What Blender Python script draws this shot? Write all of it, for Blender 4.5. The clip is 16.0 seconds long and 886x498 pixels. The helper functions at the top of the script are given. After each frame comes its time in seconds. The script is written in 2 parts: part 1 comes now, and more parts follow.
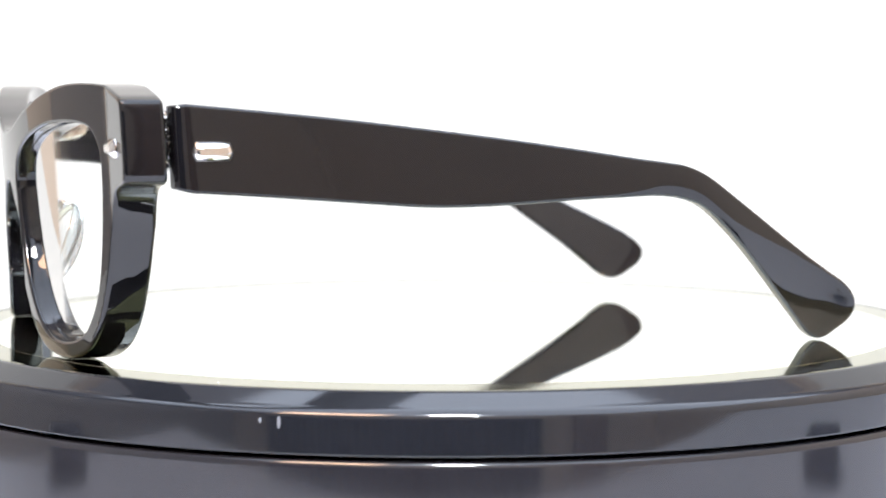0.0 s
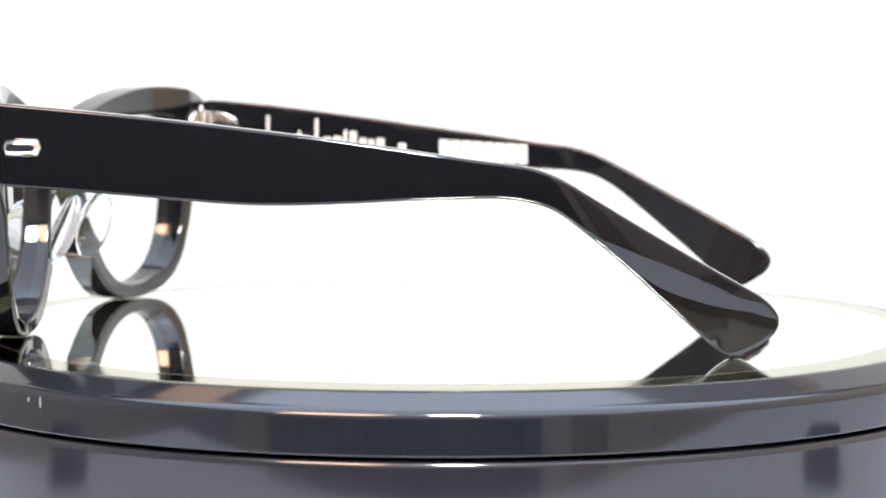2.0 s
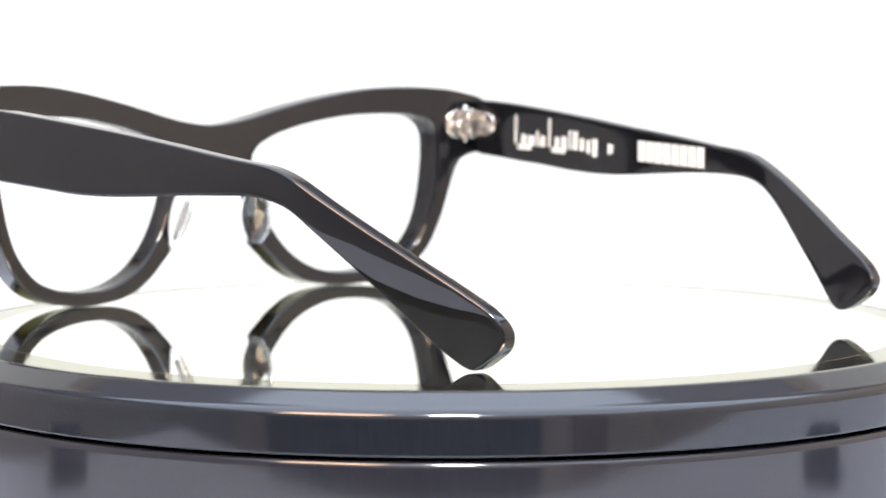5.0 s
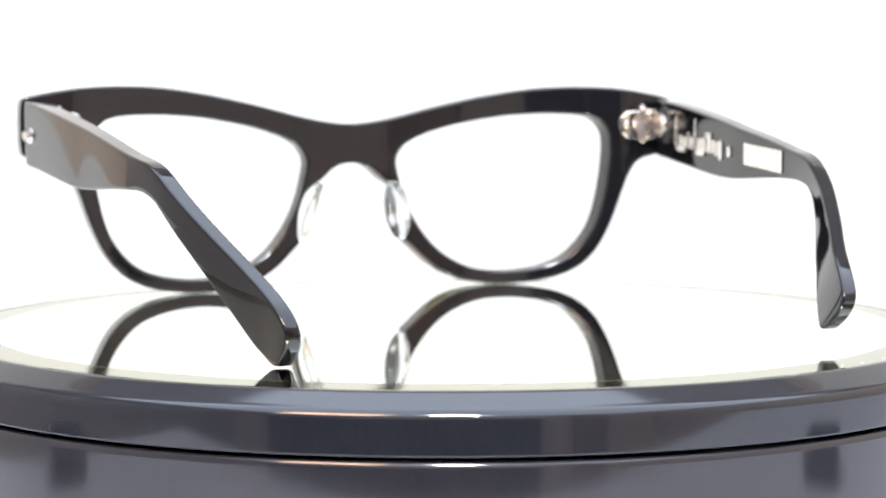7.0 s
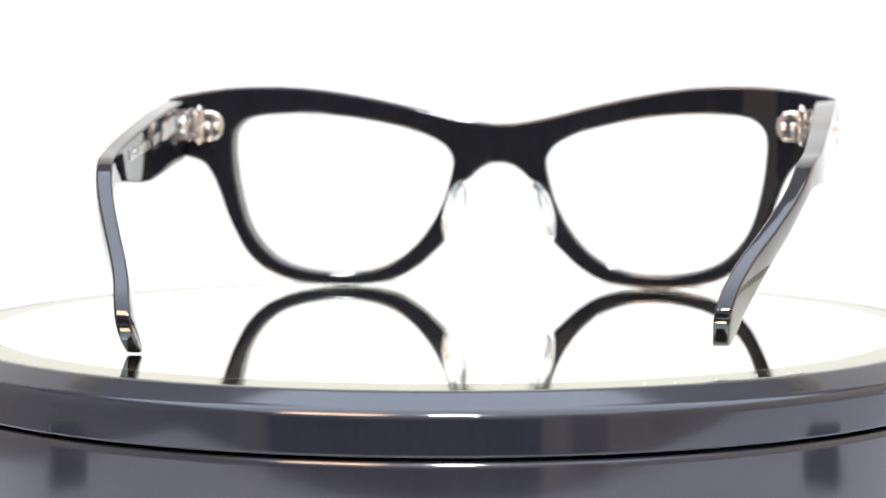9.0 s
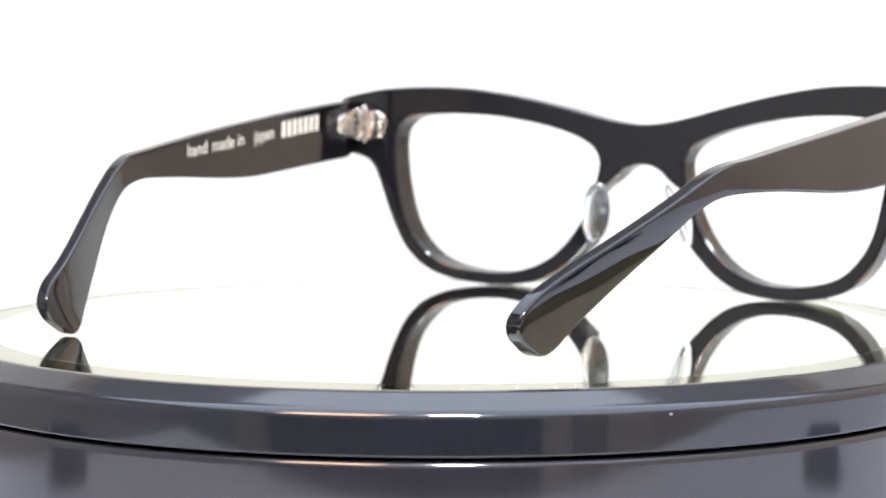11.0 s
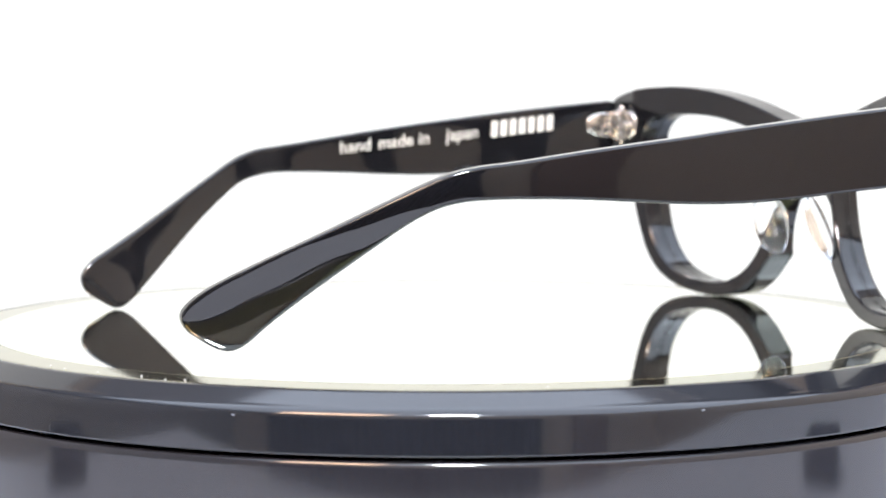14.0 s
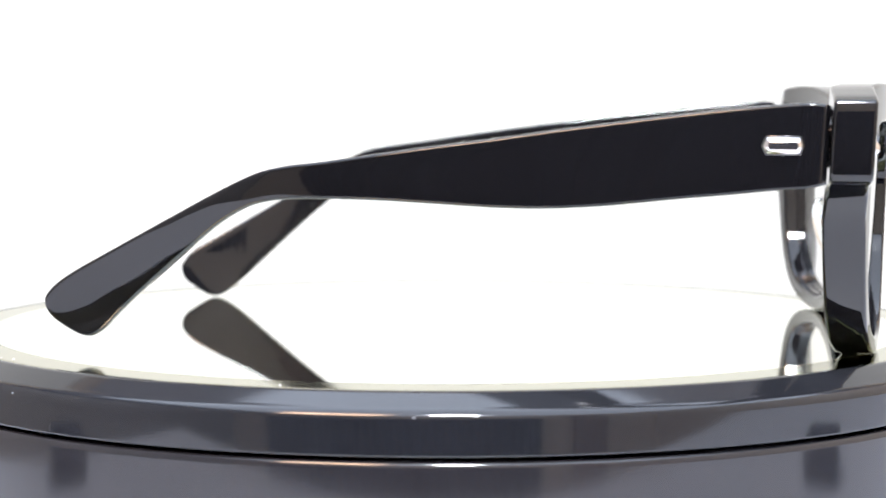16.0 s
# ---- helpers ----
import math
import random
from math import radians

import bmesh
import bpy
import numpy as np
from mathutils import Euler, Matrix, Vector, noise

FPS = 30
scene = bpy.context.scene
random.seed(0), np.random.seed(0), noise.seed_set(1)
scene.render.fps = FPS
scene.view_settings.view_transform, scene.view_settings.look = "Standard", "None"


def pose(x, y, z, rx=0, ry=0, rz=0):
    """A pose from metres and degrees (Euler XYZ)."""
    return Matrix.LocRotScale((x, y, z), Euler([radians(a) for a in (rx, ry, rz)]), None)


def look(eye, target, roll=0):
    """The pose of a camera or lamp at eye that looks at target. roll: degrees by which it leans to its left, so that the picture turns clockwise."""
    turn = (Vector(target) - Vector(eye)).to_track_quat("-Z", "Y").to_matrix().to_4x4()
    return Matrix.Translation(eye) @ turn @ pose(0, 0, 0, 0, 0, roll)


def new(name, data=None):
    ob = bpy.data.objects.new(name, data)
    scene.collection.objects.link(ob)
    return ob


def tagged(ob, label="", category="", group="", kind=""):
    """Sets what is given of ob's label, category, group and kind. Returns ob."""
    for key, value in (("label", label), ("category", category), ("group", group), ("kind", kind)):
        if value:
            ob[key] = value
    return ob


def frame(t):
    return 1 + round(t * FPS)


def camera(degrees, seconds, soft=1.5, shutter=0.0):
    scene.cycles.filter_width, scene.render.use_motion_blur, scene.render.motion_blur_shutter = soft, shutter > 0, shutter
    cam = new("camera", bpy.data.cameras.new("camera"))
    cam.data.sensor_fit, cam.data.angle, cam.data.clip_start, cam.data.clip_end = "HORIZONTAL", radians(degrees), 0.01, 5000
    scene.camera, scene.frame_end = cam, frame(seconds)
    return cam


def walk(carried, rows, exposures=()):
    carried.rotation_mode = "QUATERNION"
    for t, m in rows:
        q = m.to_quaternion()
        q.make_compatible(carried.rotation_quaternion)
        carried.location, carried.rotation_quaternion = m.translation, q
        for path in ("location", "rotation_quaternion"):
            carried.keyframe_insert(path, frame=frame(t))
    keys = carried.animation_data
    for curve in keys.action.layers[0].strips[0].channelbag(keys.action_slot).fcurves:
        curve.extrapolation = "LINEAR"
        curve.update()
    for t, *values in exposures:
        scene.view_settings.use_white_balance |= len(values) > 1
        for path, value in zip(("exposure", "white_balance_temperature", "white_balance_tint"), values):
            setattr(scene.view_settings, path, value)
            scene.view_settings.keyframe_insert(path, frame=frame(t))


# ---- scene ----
# A pair of black acetate glasses turns on a mirrored display turntable before a fixed close-up camera.
cam = camera(24.02, 16.0, soft=1.8)
EYE = pose(0.0, -0.37895, 0.04153, 90 - 4.24, 0, 0.06)
walk(cam, [(0, EYE), (16, EYE)], [(0, 0.0), (16, 0.0)])
cam.data.dof.use_dof = True
cam.data.dof.focus_distance = 0.325
cam.data.dof.aperture_fstop = 32.0

MM = 0.001
RATE, REST, MID = -12.74, -1.06, 8.55      # degrees a second, heading at MID seconds
GLASSES_X, GLASSES_Y = 3.18 * MM, 5.44 * MM  # the glasses stand a little off the axis


# ---- light ----
def area(name, size, power, m, colour=(1, 1, 1), shape="SQUARE"):
    d = bpy.data.lights.new(name, "AREA")
    d.shape, d.size, d.energy, d.color = shape, size, power, colour
    ob = new(name, d)
    ob.matrix_world = m
    return ob


world = bpy.data.worlds.new("room_air")
scene.world = world
world.use_nodes = True
world.node_tree.nodes["Background"].inputs[0].default_value = (0.8, 0.9, 1.0, 1)
world.node_tree.nodes["Background"].inputs[1].default_value = 0.05
# Broad overhead fill, added in place of a bright bluish ceiling.
area("ceiling_fill", 2.6, 84, look((0.2, -0.4, 1.56), (0.2, -0.4, 0)), (0.72, 0.82, 1.0))
area("spot_light", 0.15, 28.0, look((0.03, -0.75, 0.85), (0, 0, 0)), (0.93, 0.96, 1.0), "DISK")
area("warm_light", 0.34, 12.0, look((-0.36, -0.7, 0.85), (0, 0, 0)), (1.0, 0.62, 0.38))


# ---- materials ----
def material(name, colour, rough=0.5, metal=0.0, ior=1.5, grain=0.0, grain_scale=200.0, bump=0.0, bump_scale=800.0,
             rough_var=0.0, coat=0.0):
    m = bpy.data.materials.new(name)
    m.use_nodes = True
    nt = m.node_tree
    b = nt.nodes["Principled BSDF"]
    b.inputs["Base Color"].default_value = (*colour, 1)
    b.inputs["Roughness"].default_value = rough
    b.inputs["Metallic"].default_value = metal
    b.inputs["IOR"].default_value = ior
    b.inputs["Coat Weight"].default_value = coat
    if grain or bump or rough_var:
        tc = nt.nodes.new("ShaderNodeTexCoord")
    if grain:
        n = nt.nodes.new("ShaderNodeTexNoise")
        n.inputs["Scale"].default_value, n.inputs["Detail"].default_value = grain_scale, 6
        nt.links.new(tc.outputs["Object"], n.inputs["Vector"])
        mix = nt.nodes.new("ShaderNodeMix")
        mix.data_type = "RGBA"
        mix.inputs[6].default_value = (*[c * (1 - grain) for c in colour], 1)
        mix.inputs[7].default_value = (*[min(1, c * (1 + grain)) for c in colour], 1)
        nt.links.new(n.outputs["Fac"], mix.inputs[0])
        nt.links.new(mix.outputs[2], b.inputs["Base Color"])
    if rough_var:
        n = nt.nodes.new("ShaderNodeTexNoise")
        n.inputs["Scale"].default_value, n.inputs["Detail"].default_value = grain_scale * 0.6, 4
        nt.links.new(tc.outputs["Object"], n.inputs["Vector"])
        r = nt.nodes.new("ShaderNodeMapRange")
        r.inputs["To Min"].default_value, r.inputs["To Max"].default_value = max(0, rough - rough_var), rough + rough_var
        nt.links.new(n.outputs["Fac"], r.inputs["Value"])
        nt.links.new(r.outputs["Result"], b.inputs["Roughness"])
    if bump:
        n = nt.nodes.new("ShaderNodeTexNoise")
        n.inputs["Scale"].default_value, n.inputs["Detail"].default_value = bump_scale, 3
        nt.links.new(tc.outputs["Object"], n.inputs["Vector"])
        bp = nt.nodes.new("ShaderNodeBump")
        bp.inputs["Strength"].default_value, bp.inputs["Distance"].default_value = bump, 0.0002
        nt.links.new(n.outputs["Fac"], bp.inputs["Height"])
        nt.links.new(bp.outputs["Normal"], b.inputs["Normal"])
    return m


def clear(name, tint, ior, gloss_rough):
    """Thin clear plastic: what lies behind shows through, with a Fresnel gloss."""
    m = bpy.data.materials.new(name)
    m.use_nodes = True
    nt = m.node_tree
    nt.nodes.remove(nt.nodes["Principled BSDF"])
    out = nt.nodes["Material Output"]
    t, g = nt.nodes.new("ShaderNodeBsdfTransparent"), nt.nodes.new("ShaderNodeBsdfGlossy")
    f, mix = nt.nodes.new("ShaderNodeFresnel"), nt.nodes.new("ShaderNodeMixShader")
    t.inputs[0].default_value = (*tint, 1)
    g.inputs["Roughness"].default_value = gloss_rough
    f.inputs[0].default_value = ior
    nt.links.new(f.outputs[0], mix.inputs[0])
    nt.links.new(t.outputs[0], mix.inputs[1])
    nt.links.new(g.outputs[0], mix.inputs[2])
    nt.links.new(mix.outputs[0], out.inputs[0])
    return m


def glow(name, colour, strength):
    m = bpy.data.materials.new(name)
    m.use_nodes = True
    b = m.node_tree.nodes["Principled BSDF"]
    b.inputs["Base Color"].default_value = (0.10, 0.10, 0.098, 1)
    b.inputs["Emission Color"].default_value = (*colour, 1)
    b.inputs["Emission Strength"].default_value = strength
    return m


ACETATE = material("black_acetate", (0.004, 0.004, 0.005), 0.035, 0, 1.5, bump=0.02, bump_scale=350, rough_var=0.015)
RIM_PLASTIC = material("gloss_black_plastic", (0.009, 0.010, 0.013), 0.08, 0, 1.52, grain=0.2, bump=0.03, bump_scale=160,
                       rough_var=0.03, grain_scale=90)
BASE_PLASTIC = material("base_black_plastic", (0.013, 0.013, 0.016), 0.10, 0, 1.52, grain=0.2, bump=0.03, bump_scale=120,
                        rough_var=0.03, grain_scale=90)
MIRROR = material("mirror_silver", (0.94, 0.95, 0.83), 0.004, 1.0)
BEVEL = material("green_glass_edge", (0.27, 0.265, 0.125), 0.06, 1.0, grain=0.1)
STEEL = material("nickel_silver", (0.78, 0.74, 0.70), 0.16, 1.0, bump=0.05, rough_var=0.06)
FOIL = material("silver_print", (0.86, 0.84, 0.80), 0.30, 0.6, grain=0.08)
DUST = material("pale_scratch", (0.14, 0.15, 0.17), 0.5, grain=0.1)
CRUMB = material("pale_dust", (0.60, 0.61, 0.62), 0.6, grain=0.1)
PAD = material("clear_pad", (0.88, 0.91, 0.93), 0.03, 0, 1.42)
PAD.node_tree.nodes["Principled BSDF"].inputs["Transmission Weight"].default_value = 1.0
LENS = clear("clear_lens", (0.99, 0.995, 0.99), 1.04, 0.0)
# Light falling on the backdrop is put into the paper as emission.
GLOWING_PAPER = glow("glowing_backdrop_paper", (1.0, 0.998, 0.975), 0.88)
TABLE = material("pale_table", (0.56, 0.60, 0.68), 0.45, grain=0.06, grain_scale=12, bump=0.05)
WALL = material("wall_paint", (0.88, 0.75, 0.60), 0.8, grain=0.04, grain_scale=3, bump=0.1, bump_scale=60)
# Darker copy of the wall paint: the room's dimmer left side put into colour.
DIM_WALL = material("dim_wall_paint", (0.52, 0.50, 0.48), 0.8, grain=0.04, grain_scale=3, bump=0.1, bump_scale=60)
CEIL = material("ceiling_paint", (0.62, 0.70, 0.86), 0.9, grain=0.04, grain_scale=3)
FLOOR = material("floor_boards", (0.10, 0.10, 0.12), 0.5, grain=0.2, grain_scale=4)
NAVY = material("navy_stand_in", (0.026, 0.029, 0.044), 0.9, grain=0.25, grain_scale=6)
WARM_BROWN = material("warm_brown", (0.42, 0.29, 0.22), 0.5, grain=0.25, grain_scale=8)
DARK = material("dark_block", (0.03, 0.035, 0.055), 0.6, grain=0.2, grain_scale=30)


# ---- building helpers ----
def part(name, bm, mat, parent=None, label="", smooth=True):
    me = bpy.data.meshes.new(name)
    bm.to_mesh(me)
    bm.free()
    me.materials.append(mat)
    if smooth:
        me.shade_smooth()
    ob = new(name, me)
    ob.parent = parent
    return tagged(ob, label)


def weighted(ob):
    ob.modifiers.new("weighted", "WEIGHTED_NORMAL").weight = 80
    return ob


def box(w, d, h, x=0, y=0, z=0, bevel=0.0):
    """A bevelled block whose base is centred on x, y, z."""
    bm = bmesh.new()
    bmesh.ops.create_cube(bm, size=1, matrix=Matrix.Translation((x, y, z + h / 2)) @ Matrix.Diagonal((w, d, h, 1)))
    if bevel:
        bmesh.ops.bevel(bm, geom=bm.edges[:], offset=bevel, segments=2, affect="EDGES", profile=0.5)
    return bm


def revolve(profile, steps=256):
    """A closed profile of (radius, height) in mm turned about the axis."""
    bm = bmesh.new()
    rings = []
    for k in range(steps):
        a = 2 * math.pi * k / steps
        rings.append([bm.verts.new((r * MM * math.cos(a), r * MM * math.sin(a), z * MM)) for r, z in profile])
    n = len(profile)
    for k in range(steps):
        p, q = rings[k], rings[(k + 1) % steps]
        for i in range(n):
            j = (i + 1) % n
            if profile[i][0] == 0 and profile[j][0] == 0:
                continue
            bm.faces.new((p[i], q[i], q[j], p[j]))
    bmesh.ops.remove_doubles(bm, verts=bm.verts[:], dist=1e-7)
    bmesh.ops.recalc_face_normals(bm, faces=bm.faces[:])
    return bm


def smooth_loop(keys, steps=5, closed=True):
    """A Catmull-Rom curve through the keys."""
    n, out = len(keys), []
    for i in range(n if closed else n - 1):
        def at(k):
            return Vector(keys[k % n] if closed else keys[min(max(k, 0), n - 1)])
        a, b, c, d = at(i - 1), at(i), at(i + 1), at(i + 2)
        for s in range(steps):
            t = s / steps
            out.append(0.5 * (2 * b + (c - a) * t + (2 * a - 5 * b + 4 * c - d) * t * t + (3 * b - a - 3 * c + d) * t ** 3))
    if not closed:
        out.append(Vector(keys[-1]))
    return out


def slab(loops, thick, bevel, cuts, resolution=3):
    """A flat plate in mm: closed outlines (holes inside the first), extruded along local z, round-edged, cut across x for bending."""
    cu = bpy.data.curves.new("outline", "CURVE")
    cu.dimensions, cu.fill_mode = "2D", "BOTH"
    cu.extrude, cu.bevel_depth, cu.bevel_resolution, cu.offset = thick / 2 - bevel, bevel, resolution, -bevel
    for loop in loops:
        sp = cu.splines.new("POLY")
        sp.points.add(len(loop) - 1)
        for p, v in zip(sp.points, loop):
            p.co = (v[0], v[1], 0, 1)
        sp.use_cyclic_u = True
    ob = bpy.data.objects.new("outline", cu)
    scene.collection.objects.link(ob)
    me = bpy.data.meshes.new_from_object(ob.evaluated_get(bpy.context.evaluated_depsgraph_get()))
    bpy.data.objects.remove(ob)
    bm = bmesh.new()
    bm.from_mesh(me)
    bmesh.ops.remove_doubles(bm, verts=bm.verts[:], dist=1e-4)
    for x in cuts:
        bmesh.ops.bisect_plane(bm, geom=bm.verts[:] + bm.edges[:] + bm.faces[:], dist=1e-5, plane_co=(x, 0, 0), plane_no=(1, 0, 0))
    return bm


def mapped(bm, fn):
    """Move every point by fn, from mm to metres."""
    for v in bm.verts:
        v.co = Vector(fn(v.co)) * MM
    bmesh.ops.recalc_face_normals(bm, faces=bm.faces[:])
    return bm


def lettering(text, size):
    """Flat letters in mm, their left foot at the origin."""
    cu = bpy.data.curves.new("letters", "FONT")
    cu.body, cu.size = text, size
    ob = bpy.data.objects.new("letters", cu)
    scene.collection.objects.link(ob)
    me = bpy.data.meshes.new_from_object(ob.evaluated_get(bpy.context.evaluated_depsgraph_get()))
    bpy.data.objects.remove(ob)
    bm = bmesh.new()
    bm.from_mesh(me)
    return bm


# ---- room ----
def room():
    x, y0, y1, z0, z1, t = 1.6, -1.8, 1.5, -0.80, 1.6, 0.1
    for name, w, d, h, px, py, pz, mat in (
            ("floor", 2 * x + 2 * t, y1 - y0 + 2 * t, t, 0, (y0 + y1) / 2, z0 - t, FLOOR),
            ("ceiling", 2 * x + 2 * t, y1 - y0 + 2 * t, t, 0, (y0 + y1) / 2, z1, CEIL),
            ("wall_south", 2 * x, t, z1 - z0, 0, y0 - t / 2, z0, WALL),
            ("wall_north", 2 * x, t, z1 - z0, 0, y1 + t / 2, z0, WALL),
            ("wall_west", t, y1 - y0 + 2 * t, z1 - z0, -x - t / 2, (y0 + y1) / 2, z0, DIM_WALL),
            ("wall_east", t, y1 - y0 + 2 * t, z1 - z0, x + t / 2, (y0 + y1) / 2, z0, WALL)):
        tagged(part(name, box(w, d, h, px, py, pz), mat, smooth=False), "plain painted " + name.split("_")[0] + " of the bright room",
               name.split("_")[0], kind="structure")
    # added folded sheet, standing in for the dark operator that the gloss mirrors
    bm = bmesh.new()
    prev = None
    for k in range(121):
        px = -1.2 + 1.78 * k / 120
        py = y0 + 0.06 + 0.02 * math.sin(k * 0.9) + 0.008 * math.sin(k * 2.3)
        a, b = bm.verts.new((px, py, z0 + 0.02)), bm.verts.new((px, py, 0.42))
        if prev:
            bm.faces.new((prev[0], a, b, prev[1]))
        prev = (a, b)
    cur = part("curtain", bm, NAVY)
    cur.modifiers.new("cloth", "SOLIDIFY").thickness = 0.004
    tagged(cur, "added dark navy folded sheet, standing in for the dark operator in reflections", "curtain")
    # warm brown box, added out of view to give the gloss warm glints
    cabinet = new("warm_box")
    tagged(cabinet, "added warm brown box on the wall, unseen, for warm reflections", "cabinet")
    part("body", box(0.60, 0.25, 0.55, -0.95, y0 + 0.125, 0.55, 0.004), WARM_BROWN, cabinet)
    for px in (-1.1, -0.8):
        part("box_panel", box(0.28, 0.02, 0.52, px, y0 + 0.262, 0.565, 0.003), WARM_BROWN, cabinet)
    # unseen upright, added for a brown stripe mirrored in the gloss
    tagged(part("brown_upright", box(0.26, 0.06, z1 - z0 - 0.4, 0.95, y0 + 0.03, z0, 0.004), WARM_BROWN), "added warm brown upright against the wall, unseen, for a brown reflected stripe", "post")


def table_and_sweep():
    table = new("table")
    tagged(table, "pale blue-grey table under the turntable", "table")
    part("tabletop", box(0.69, 0.84, 0.03, 0.095, 0.18, -0.078, 0.003), TABLE, table)
    for sx in (-1, 1):
        for sy in (-1, 1):
            part("leg", box(0.05, 0.05, 0.722, 0.095 + sx * 0.30, 0.18 + sy * 0.38, -0.80, 0.003), TABLE, table)
    # white backdrop sweep; its glow stands in for strong light on the paper
    bm = bmesh.new()
    prev = None
    for k in range(41):
        s = k / 40
        if s < 0.2:
            y, z = 0.13 + s, -0.046
        else:
            a = min(1, (s - 0.2) / 0.3) * math.pi / 2
            y, z = 0.33 + 0.2 * math.sin(a), -0.046 + 0.2 * (1 - math.cos(a)) + max(0, s - 0.5) * 0.8
        row = [bm.verts.new((x, y, z)) for x in (-0.45, -0.15, 0.15, 0.45)]
        if prev:
            for i in range(3):
                bm.faces.new((prev[i], prev[i + 1], row[i + 1], row[i]))
        prev = row
    sw = part("backdrop", bm, GLOWING_PAPER)
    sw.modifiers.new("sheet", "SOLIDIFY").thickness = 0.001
    tagged(sw, "white backdrop sweep behind the turntable, its bright lighting put in as glow", "backdrop", kind="structure")
    # two low dark blocks that the turntable's gloss mirrors
    for sx in (-1, 1):
        tagged(part("block", box(0.032, 0.032, 0.011, sx * 0.225, -0.096, -0.048, 0.003), DARK),
               "low dark navy block on the pale table", "block", "blocks beside the turntable")


# ---- turntable ----
def turntable():
    t = new("turntable")
    tagged(t, "gloss black round display turntable with a mirrored top", "turntable")
    t.location = (0, 0, -0.048)
    up = -t.location.z / MM
    base = [(0, 0), (91.5, 0), (92.8, 0.6), (93.4, 2), (93.8, 37.6), (93.75, 38.0), (93.6, 38.4), (93.3, 38.7), (92.9, 38.86), (92.4, 38.9), (87, 38.9), (87, 39.3), (0, 39.3)]
    weighted(part("base", revolve(base), BASE_PLASTIC, t, "gloss black plastic base"))
    rim = [(0, -8.0), (88, -8.0), (88, -8.6), (93.7, -8.6), (93.93, -8.53), (94.0, -8.3), (94.0, -3.6), (93.97, -3.2), (93.87, -2.85), (93.7, -2.55), (93.45, -2.3), (93.1, -2.08),
           (92.7, -1.88), (92.3, -1.7), (89.4, -0.2), (88.9, 0.0), (88.5, 0.0), (88.3, -0.12), (88.25, -1.0), (0, -1.0)]
    platter = weighted(part("platter", revolve(rim), RIM_PLASTIC, t, "gloss black bevelled turning rim"))
    platter.location.z = up * MM
    part("mirror", revolve([(0, -0.9), (81.6, -0.9), (81.6, 0.0), (0, 0.0)]), MIRROR, platter, "round silvered mirror", False)
    part("mirror_edge", revolve([(81.62, -0.9), (88.2, -0.9), (88.2, -0.06), (87.9, -0.02), (81.62, -0.02)]), BEVEL, platter,
         "pale green polished glass edge", False)
    # small scratches and specks on the rim
    for deg, z, w, h in ((-104.3, -4.06, 0.6, 1.9), (-106.0, -3.9, 0.5, 0.8), (111.2, -3.0, 0.7, 0.25), (69.9, -3.3, 0.6, 0.3)):
        bm = bmesh.new()
        bmesh.ops.create_uvsphere(bm, u_segments=8, v_segments=5, radius=1,
                                  matrix=pose(0, 0, 0, 0, 0, deg) @ pose(93.99 * MM, 0, z * MM) @ Matrix.Diagonal((0.04 * MM, w * MM / 2, h * MM / 2, 1)))
        part("scratch", bm, DUST, platter, "pale scratch")
    # crumbs of dust on the glass edge
    for deg, r in ((44.0, 86.5), (47.0, 87.2), (51.7, 87.0), (57.0, 86.2), (60.5, 87.4), (62.5, 86.8), (98.0, 86.6), (-112.0, 87.3)):
        bm = bmesh.new()
        bmesh.ops.create_icosphere(bm, subdivisions=1, radius=0.16 * MM, matrix=pose(0, 0, 0, 0, 0, deg) @ pose(r * MM, 0, 0.08 * MM))
        part("crumb", bm, CRUMB, platter, "pale crumb of dust")
    return platter


# ---- glasses ----
def front_y(x, z=35.0):
    """The front's rear surface, mm ahead of the hinge line's middle: bowed across, leaning a little back towards the cheeks."""
    a = abs(x)
    y = 66.8 - 9.2 * (a / 60) ** 2 if a < 60 else 57.6 - 0.01 * (a - 60)
    return y + 0.05 * (z - 25.0)


def face_y(x, z=35.0):
    """The front's outer surface, less bowed than the rear."""
    a = abs(x)
    y = 72.4 - 8.3 * (a / 60) ** 2 if a < 60 else 64.1 - 0.03 * (a - 60)
    return y + 0.05 * (z - 25.0)


def spline(pts, u):
    """A smooth value through (place, value) pairs in rising order."""
    for i in range(len(pts) - 1):
        (a, p), (b, q) = pts[i], pts[i + 1]
        if u <= b or i == len(pts) - 2:
            p0, q1 = pts[max(i - 1, 0)], pts[min(i + 2, len(pts) - 1)]
            t = (u - a) / (b - a)
            m0, m1 = (q - p0[1]) / (b - p0[0]) * (b - a), (q1[1] - p) / (q1[0] - a) * (b - a)
            return (2 * t ** 3 - 3 * t * t + 1) * p + (t ** 3 - 2 * t * t + t) * m0 + (3 * t * t - 2 * t ** 3) * q + (t ** 3 - t * t) * m1


def temple_x(y, side=-1):
    """The outer side of a temple, mm out from the middle; the one on the +x side is bent in further."""
    bent = 0.8 * (max(0.0, 20 - y) / 85) ** 1.5 if side > 0 else 0.0
    return spline([(-70, 45.6), (-56, 50.5), (-30, 61.3), (14, 67.0), (58, 71.3)], y) - bent


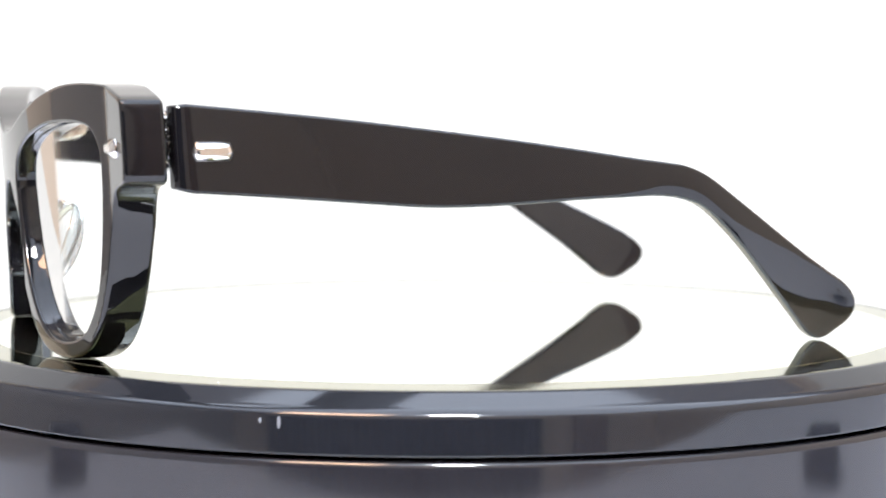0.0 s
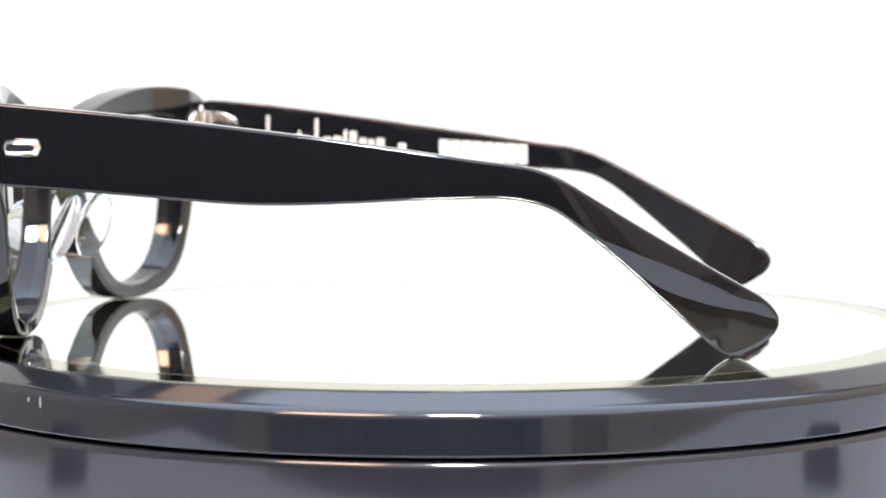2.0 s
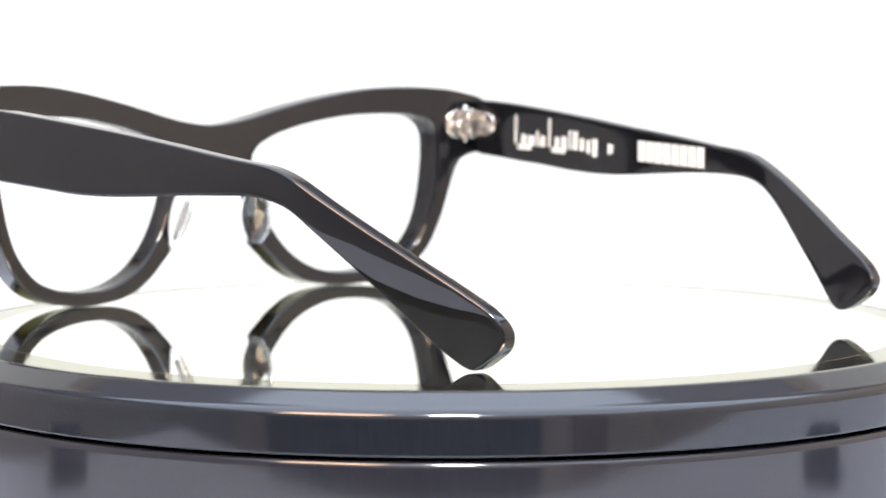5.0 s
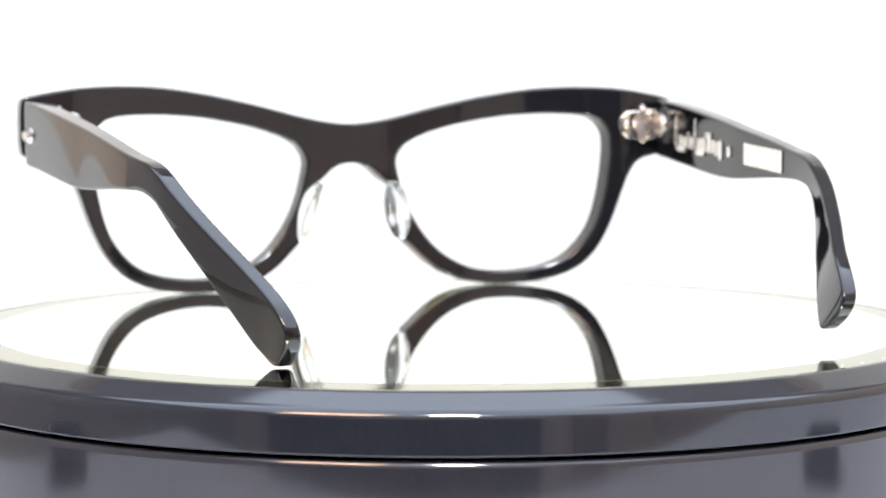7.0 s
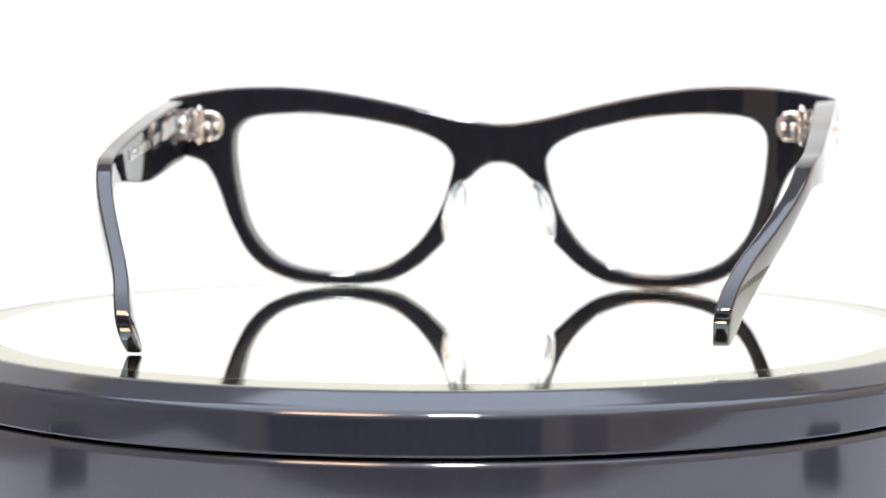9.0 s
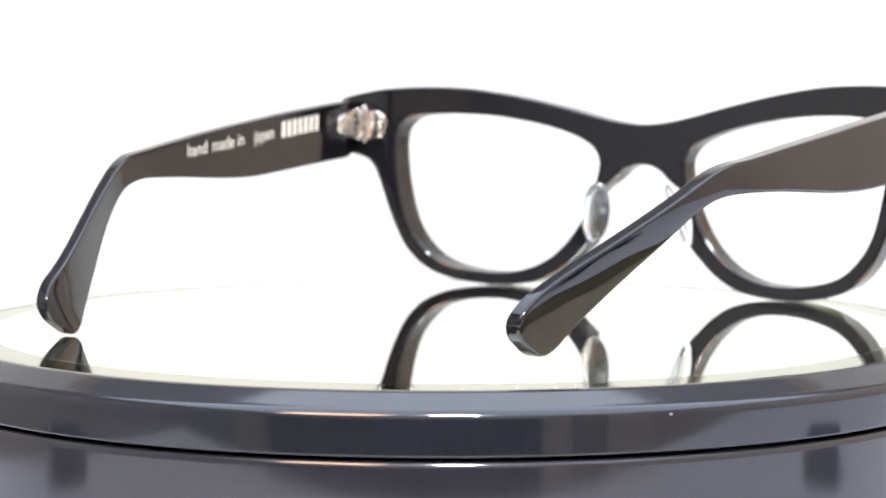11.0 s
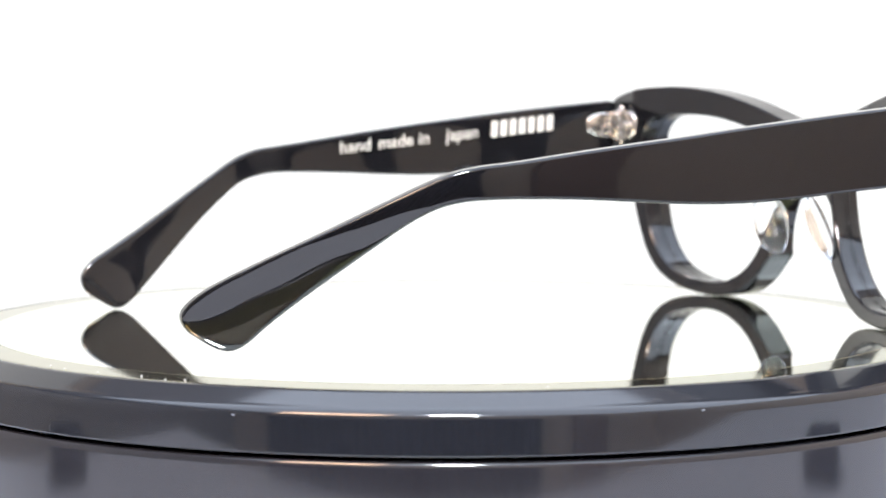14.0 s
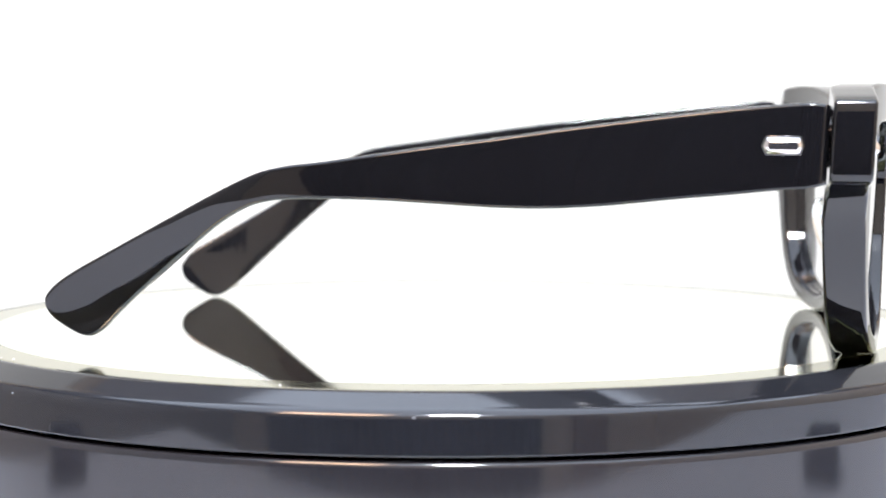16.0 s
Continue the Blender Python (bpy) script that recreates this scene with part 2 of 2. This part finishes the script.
OUTER = [(5.85, 35.85), (11.71, 37.05), (17.36, 38.5), (23.31, 39.9), (31.74, 41.6), (41.76, 43.0), (51.09, 43.3), (59.22, 42.9), (65.87, 41.9), (70, 41.0),
         (71.2, 39.9), (71.5, 35), (71.3, 30.2), (70.2, 28.8), (66.46, 28.1), (63.39, 27.0), (61.4, 24.6), (59.92, 21.4), (58.33, 16.8), (56.54, 12.4), (53.96, 7.7),
         (50.39, 4.1), (46.03, 1.9), (41.17, 0.75), (34.92, 0.15), (27.58, 0.5), (21.82, 1.9), (17.26, 4.6), (14.09, 7.5), (11.8, 9.9), (12.1, 11.3), (11.9, 16.0),
         (10.12, 20.6), (6.55, 23.4), (4.36, 25.4), (2.18, 26.5)]
HOLE = [(10.22, 25.6), (10.17, 27.6), (10.96, 29.4), (12.65, 31.1), (16.47, 32.95), (22.02, 34.65), (28.97, 36.05), (35.12, 36.9), (42.16, 37.3), (48.81, 37.2),
        (52.97, 36.6), (55.16, 35.4), (56.64, 33.3), (56.94, 30), (56.54, 25.2), (55.75, 20.5), (54.56, 15.7), (52.97, 11.9), (50.29, 8.3), (47.02, 5.65), (42.46, 3.95),
        (36.8, 3.05), (30.95, 3.05), (26.29, 3.95), (21.82, 5.95), (18.15, 8.9), (15.18, 12.6), (13.09, 16.3), (11.51, 20.3)]
# upper and lower outline of each temple from the hinge to the tip: the two were bent by hand and differ
TEMPLE_TOP = {-1: [(57.2, 40.4), (51.8, 39.95), (43.6, 39.2), (35.3, 38.4), (26.9, 37.5), (18.4, 36.5), (9.7, 35.45), (0.9, 34.3), (-7.9, 33.05), (-17, 31.7),
                   (-23, 30.9), (-27, 30.2), (-31, 28.6), (-36, 25.5), (-41.4, 22.1), (-47, 18.6), (-53, 14.95), (-58, 12.0), (-62, 9.6), (-64.2, 7.2),
                   (-64.5, 5.2), (-63.6, 3.5), (-62.4, 2.6)],
              1: [(57.9, 40.5), (51.8, 40.2), (43.6, 39.5), (35.3, 38.55), (26.9, 37.5), (18.4, 36.4), (9.7, 35.15), (0.9, 34.0), (-7.9, 32.8), (-17, 31.45),
                  (-22.5, 30.8), (-26.7, 29.9), (-30.5, 28.4), (-36, 25.7), (-42, 22.6), (-48, 19.5), (-54, 16.4), (-59.3, 13.6), (-62.8, 11.4), (-65, 9.2),
                  (-65.2, 7.4), (-64.2, 5.8), (-62.8, 4.8)]}
TEMPLE_FOOT = {-1: [(56.6, 27.6), (50.5, 27.2), (43.6, 26.7), (35, 26.0), (26.5, 25.3), (18, 24.65), (9.7, 24.55), (0.9, 24.85), (-8, 25.3), (-16.6, 25.55),
                    (-21.5, 25.6), (-25.8, 25.1), (-30.2, 23.6), (-35.2, 19.8), (-39.8, 15.8), (-44.4, 11.4), (-49.3, 6.6), (-52.8, 3.2), (-54.6, 1.6),
                    (-56.6, 0.4), (-58.4, 0.3), (-60.2, 1.2), (-61.5, 2.0)],
               1: [(57.3, 28.1), (50.5, 27.7), (43.6, 27.0), (35, 26.2), (26.5, 25.3), (18, 24.75), (9.7, 24.75), (0.9, 25.2), (-8, 25.65), (-16.6, 25.8),
                   (-21.5, 25.7), (-25.2, 25.4), (-29.2, 24.4), (-33.5, 22.0), (-38.5, 18.2), (-43.1, 14.5), (-48.5, 10.1), (-52.5, 6.6), (-55.2, 4.0),
                   (-57.2, 2.8), (-59, 2.75), (-60.8, 3.5), (-61.8, 4.2)]}
THICK = 5.4


def temple_thick(y):
    return spline([(-70, 2.6), (-45, 2.7), (-25, 3.0), (20, 3.8), (58, 4.6)], y)


def temple_shell(side):
    """A temple as a smooth skin over rounded sections from the hinge to the tip."""
    top, foot = smooth_loop(TEMPLE_TOP[side], 4, False), smooth_loop(TEMPLE_FOOT[side], 4, False)
    bm = bmesh.new()
    rings, n = [], len(top)
    for k, (a, b) in enumerate(zip(top, foot)):
        mid, half = (a + b) / 2, (a - b) / 2
        h = half.length
        left = n - 1 - k
        w = temple_thick(mid.x) / 2 * (math.sqrt(max(0.0, 1 - (1 - left / 14) ** 2)) * 0.75 + 0.25 if left < 14 else 1)
        r = min(0.5, w * 0.8, h * 0.8)
        if k < 2:
            w, h = w - 0.25 * (2 - k), h - 0.25 * (2 - k)
        ring, path = [], []
        for cx, cz, start in ((w - r, h - r, 0), (-(w - r), h - r, 90), (-(w - r), -(h - r), 180), (w - r, -(h - r), 270)):
            path += [(cx + r * math.cos(radians(start + 22.5 * q)), cz + r * math.sin(radians(start + 22.5 * q))) for q in range(5)]
            if start in (90, 270):          # more points down the two broad sides
                path += [(math.copysign(w, cx), cz * (1 - q / 4)) for q in range(1, 8)]
        dome = spline([(-70, 0.22), (-45, 0.22), (-25, 0.15), (0, 0.12), (60, 0.1)], mid.x)
        for u, v in path:
            p = mid + half.normalized() * v
            crown = dome * (1 - (v / h) ** 2) if u > 0 else 0.0
            x = temple_x(mid.x, side) - temple_thick(mid.x) / 2 + u + crown - dome * 0.7
            ring.append(bm.verts.new((side * x * MM, p.x * MM, p.y * MM)))
        rings.append(ring)
    m = len(rings[0])
    for p, q in zip(rings, rings[1:]):
        for i in range(m):
            bm.faces.new((p[i], p[(i + 1) % m], q[(i + 1) % m], q[i]))
    bm.faces.new(rings[0])
    bm.faces.new(rings[-1])
    bmesh.ops.recalc_face_normals(bm, faces=bm.faces[:])
    return bm


def eyeglasses():
    g = new("eyeglasses")
    tagged(g, "black acetate eyeglasses with clear lenses, temples open, standing on the mirror", "eyeglasses")
    full = smooth_loop([(0, 35.3)] + OUTER + [(0, 26.8)] + [(-x, z) for x, z in reversed(OUTER)], 4)
    right = smooth_loop(HOLE, 5)
    left = [Vector((-v.x, v.y)) for v in right]
    bm = slab([full, right, left], THICK, 0.55, [x * 1.25 for x in range(-57, 58)])
    weighted(part("front", mapped(bm, lambda v: (v.x, front_y(v.x, v.y) + (v.z / THICK + 0.5) * (face_y(v.x, v.y) - front_y(v.x, v.y)), v.y)), ACETATE, g))

    for side, lift in ((-1, 0.0), (1, 0.5)):
        temple = weighted(part("temple", temple_shell(side), ACETATE, g))

        # long hexagonal rivet plaque on the temple's outer side
        def plaque(pts, depth, cy, cz, on_front=False):
            b = slab([pts], depth, 0.9, [], 0)
            if on_front:
                return mapped(b, lambda v: (side * (cy + v.x), face_y(cy + v.x, cz) + v.z + depth * -0.05, cz + v.y))
            return mapped(b, lambda v: (side * (temple_x(cy + v.x) + v.z + depth * -0.05), cy + v.x, cz + v.y))

        hexa = [Vector(p) for p in ((-3.2, 0), (-2.5, 1.45), (2.5, 1.45), (3.2, 0), (2.5, -1.45), (-2.5, -1.45))]
        part("rivet", plaque(hexa, 2.0, 51.1, 33.4 if side < 0 else 34.2), STEEL, temple, "polished silver hexagonal rivet", False)
        part("rivet", plaque(hexa, 2.0, 64.2, 33.8, True), STEEL, g, "polished silver hexagonal rivet", False)

        # hinge: a plate on the front, five knuckles, a plate in the temple
        hinge = new("hinge")
        hinge.parent = g
        tagged(hinge, "silver five-barrel hinge")
        plate = [(58.6, 34.9), (59.0, 33.2), (60.1, 32.1), (61.6, 31.8), (63.6, 31.8), (63.6, 38.0), (61.6, 38.0), (60.1, 37.7), (59.0, 36.6)]
        b = slab([[Vector(p) for p in plate]], 0.9, 0.25, [61.0], 1)
        part("plate", mapped(b, lambda v: (side * v.x, front_y(v.x, v.y) - 0.35 + v.z, v.y)), STEEL, hinge)
        for cx in (60.2, 62.2):
            b = bmesh.new()
            bmesh.ops.create_uvsphere(b, u_segments=12, v_segments=8, radius=1,
                                      matrix=Matrix.Translation((side * cx * MM, (front_y(cx) - 0.8) * MM, 34.9 * MM)) @ Matrix.Diagonal((0.7 * MM, 0.35 * MM, 0.7 * MM, 1)))
            part("rivet_head", b, STEEL, hinge)
        for k in range(7):
            b = bmesh.new()
            bmesh.ops.create_cone(b, cap_ends=True, segments=20, radius1=0.85 * MM, radius2=0.85 * MM, depth=0.82 * MM,
                                  matrix=Matrix.Translation((side * 63.9 * MM, (front_y(63.9) - 0.9) * MM, (32.1 + 0.98 * k) * MM)))
            bmesh.ops.bevel(b, geom=[e for e in b.edges if abs(e.verts[0].co.z - e.verts[1].co.z) < 1e-6], offset=0.12 * MM, segments=1, affect="EDGES")
            part("knuckle", b, STEEL, hinge, smooth=False)
        for z in (31.45, 38.6):
            b = bmesh.new()
            bmesh.ops.create_uvsphere(b, u_segments=12, v_segments=8, radius=0.62 * MM, matrix=Matrix.Translation((side * 63.9 * MM, (front_y(63.9) - 0.9) * MM, z * MM)))
            part("screw_head", b, STEEL, hinge)
        # pierced leaf between the barrel and the temple
        leaf = [Vector(p) for p in ((64.7, 31.8), (67.4, 31.8), (67.4, 38.2), (64.7, 38.2))]
        slots = [[Vector(p) for p in ((65.2, z), (65.2, z + 0.8), (66.0, z + 0.8), (66.0, z))] for z in (33.2, 34.8, 36.4)]
        b = slab([leaf] + slots, 0.8, 0.12, [], 1)
        part("leaf", mapped(b, lambda v: (side * v.x, front_y(64.7, v.y) - 1.3 - 0.25 * (v.x - 64.7) + v.z, v.y)), STEEL, hinge, smooth=False)
        b = slab([[Vector(p) for p in ((57.0, 32.0), (57.0, 38.0), (52.0, 37.4), (50.0, 36.6), (49.2, 35.0), (50.0, 33.4), (52.0, 32.5))]], 0.8, 0.25, [], 1)
        part("temple_plate", mapped(b, lambda v: (side * (temple_x(v.x) - temple_thick(v.x) - 0.35 - v.z), v.x, v.y)), STEEL, hinge)

        # silver print on the temple's inner side
        def printed(b, y, z, run, slope):
            """Lay flat marks on the inner side, reading towards the tip (run -1) or the hinge (run 1)."""
            return mapped(b, lambda v: (side * (temple_x(y + run * v.x, side) - temple_thick(y + run * v.x) - 0.36), y + run * v.x,
                                        z + v.y + lift * (58 - y) / 115 + slope * v.x))

        def bar(w, h, slant=0.0):
            b = bmesh.new()
            b.faces.new([b.verts.new(p) for p in ((0, 0, 0), (w, 0, 0), (w + slant, h, 0), (slant, h, 0))])
            return b
        if side < 0:
            for word, y in (("hand", -8.2), ("made", 0.4), ("in", 9.6), ("japan", 16.0)):
                part("print", printed(lettering(word, 3.7), y, 29.3 + 0.10 * (y + 8), 1, 0.10), FOIL, temple, "silver lettering", False)
            for k in range(7):
                part("print_mark", printed(bar(1.5, 3.4, 0.2), 26.5 + k * 2.2, 32.4 + 0.10 * k * 2.2, 1, 0.10), FOIL, temple, "silver block mark", False)
        else:
            y = 43.0
            for w, h, gap, drop in ((0.7, 6.4, 0.3, 0), (4.4, 1.1, -3.2, -1.0), (1.6, 2.4, 0.6, 0), (2.0, 2.2, 0.6, 0), (0.7, 3.3, 0.6, 0), (1.6, 2.4, 1.0, 0),
                                    (0.7, 6.2, 0.3, 0), (4.4, 1.1, -3.4, -1.0), (1.5, 2.4, 0.6, 0), (1.7, 2.7, 0.6, 0), (0.7, 4.1, 0.6, 0), (1.5, 4.0, 0.6, 0),
                                    (1.5, 2.6, 0.6, 0), (1.2, 2.8, 0.6, -0.4), (1.6, 3.8, 3.2, -1.0), (1.6, 2.0, 3.2, 0)):
                part("print_mark", printed(bar(w, h, 0.15), y, 30.6 - 0.055 * (43 - y) + drop, -1, -0.055), FOIL, temple, "silver script mark", False)
                y -= w + gap
            for k in range(8):
                part("print_mark", printed(bar(2.15, 4.2), 4.5 - k * 2.4, 27.6 - 0.06 * k * 2.4, -1, -0.06), FOIL, temple, "silver block mark", False)

        # clear demo lens
        hole = [Vector((side * v.x, v.y)) for v in smooth_loop(HOLE, 5)]
        b = slab([hole], 1.4, 0.2, [x * 1.5 for x in range(-47, 48)], 1)
        lens = weighted(part("lens", mapped(b, lambda v: (v.x, front_y(v.x, v.y) + 3.0 + v.z, v.y)), LENS, g, "clear lens"))
        lens.visible_shadow = False

        # clear nose pad
        b = bmesh.new()
        bmesh.ops.create_uvsphere(b, u_segments=24, v_segments=14, radius=1,
                                  matrix=pose(side * 9.5 * MM, 64.6 * MM, 16.6 * MM, 10, side * -20, side * 32) @ Matrix.Diagonal((1.3 * MM, 3.4 * MM, 7.0 * MM, 1)))
        pad = part("nose_pad", b, PAD, g, "clear plastic nose pad")
        pad.visible_shadow = False
    return g


room()
table_and_sweep()
PLATTER = turntable()
GLASSES = eyeglasses()


def motions():
    turn, ride = [], []
    for k in range(65):
        t = k / 4
        a = REST + RATE * (t - MID)
        turn.append((t, pose(0, 0, 0.048, 0, 0, RATE * t)))
        ride.append((t, pose(0, 0, 0, 0, 0, a) @ pose(GLASSES_X, GLASSES_Y, 0)))
    walk(PLATTER, turn)
    walk(GLASSES, ride)


motions()
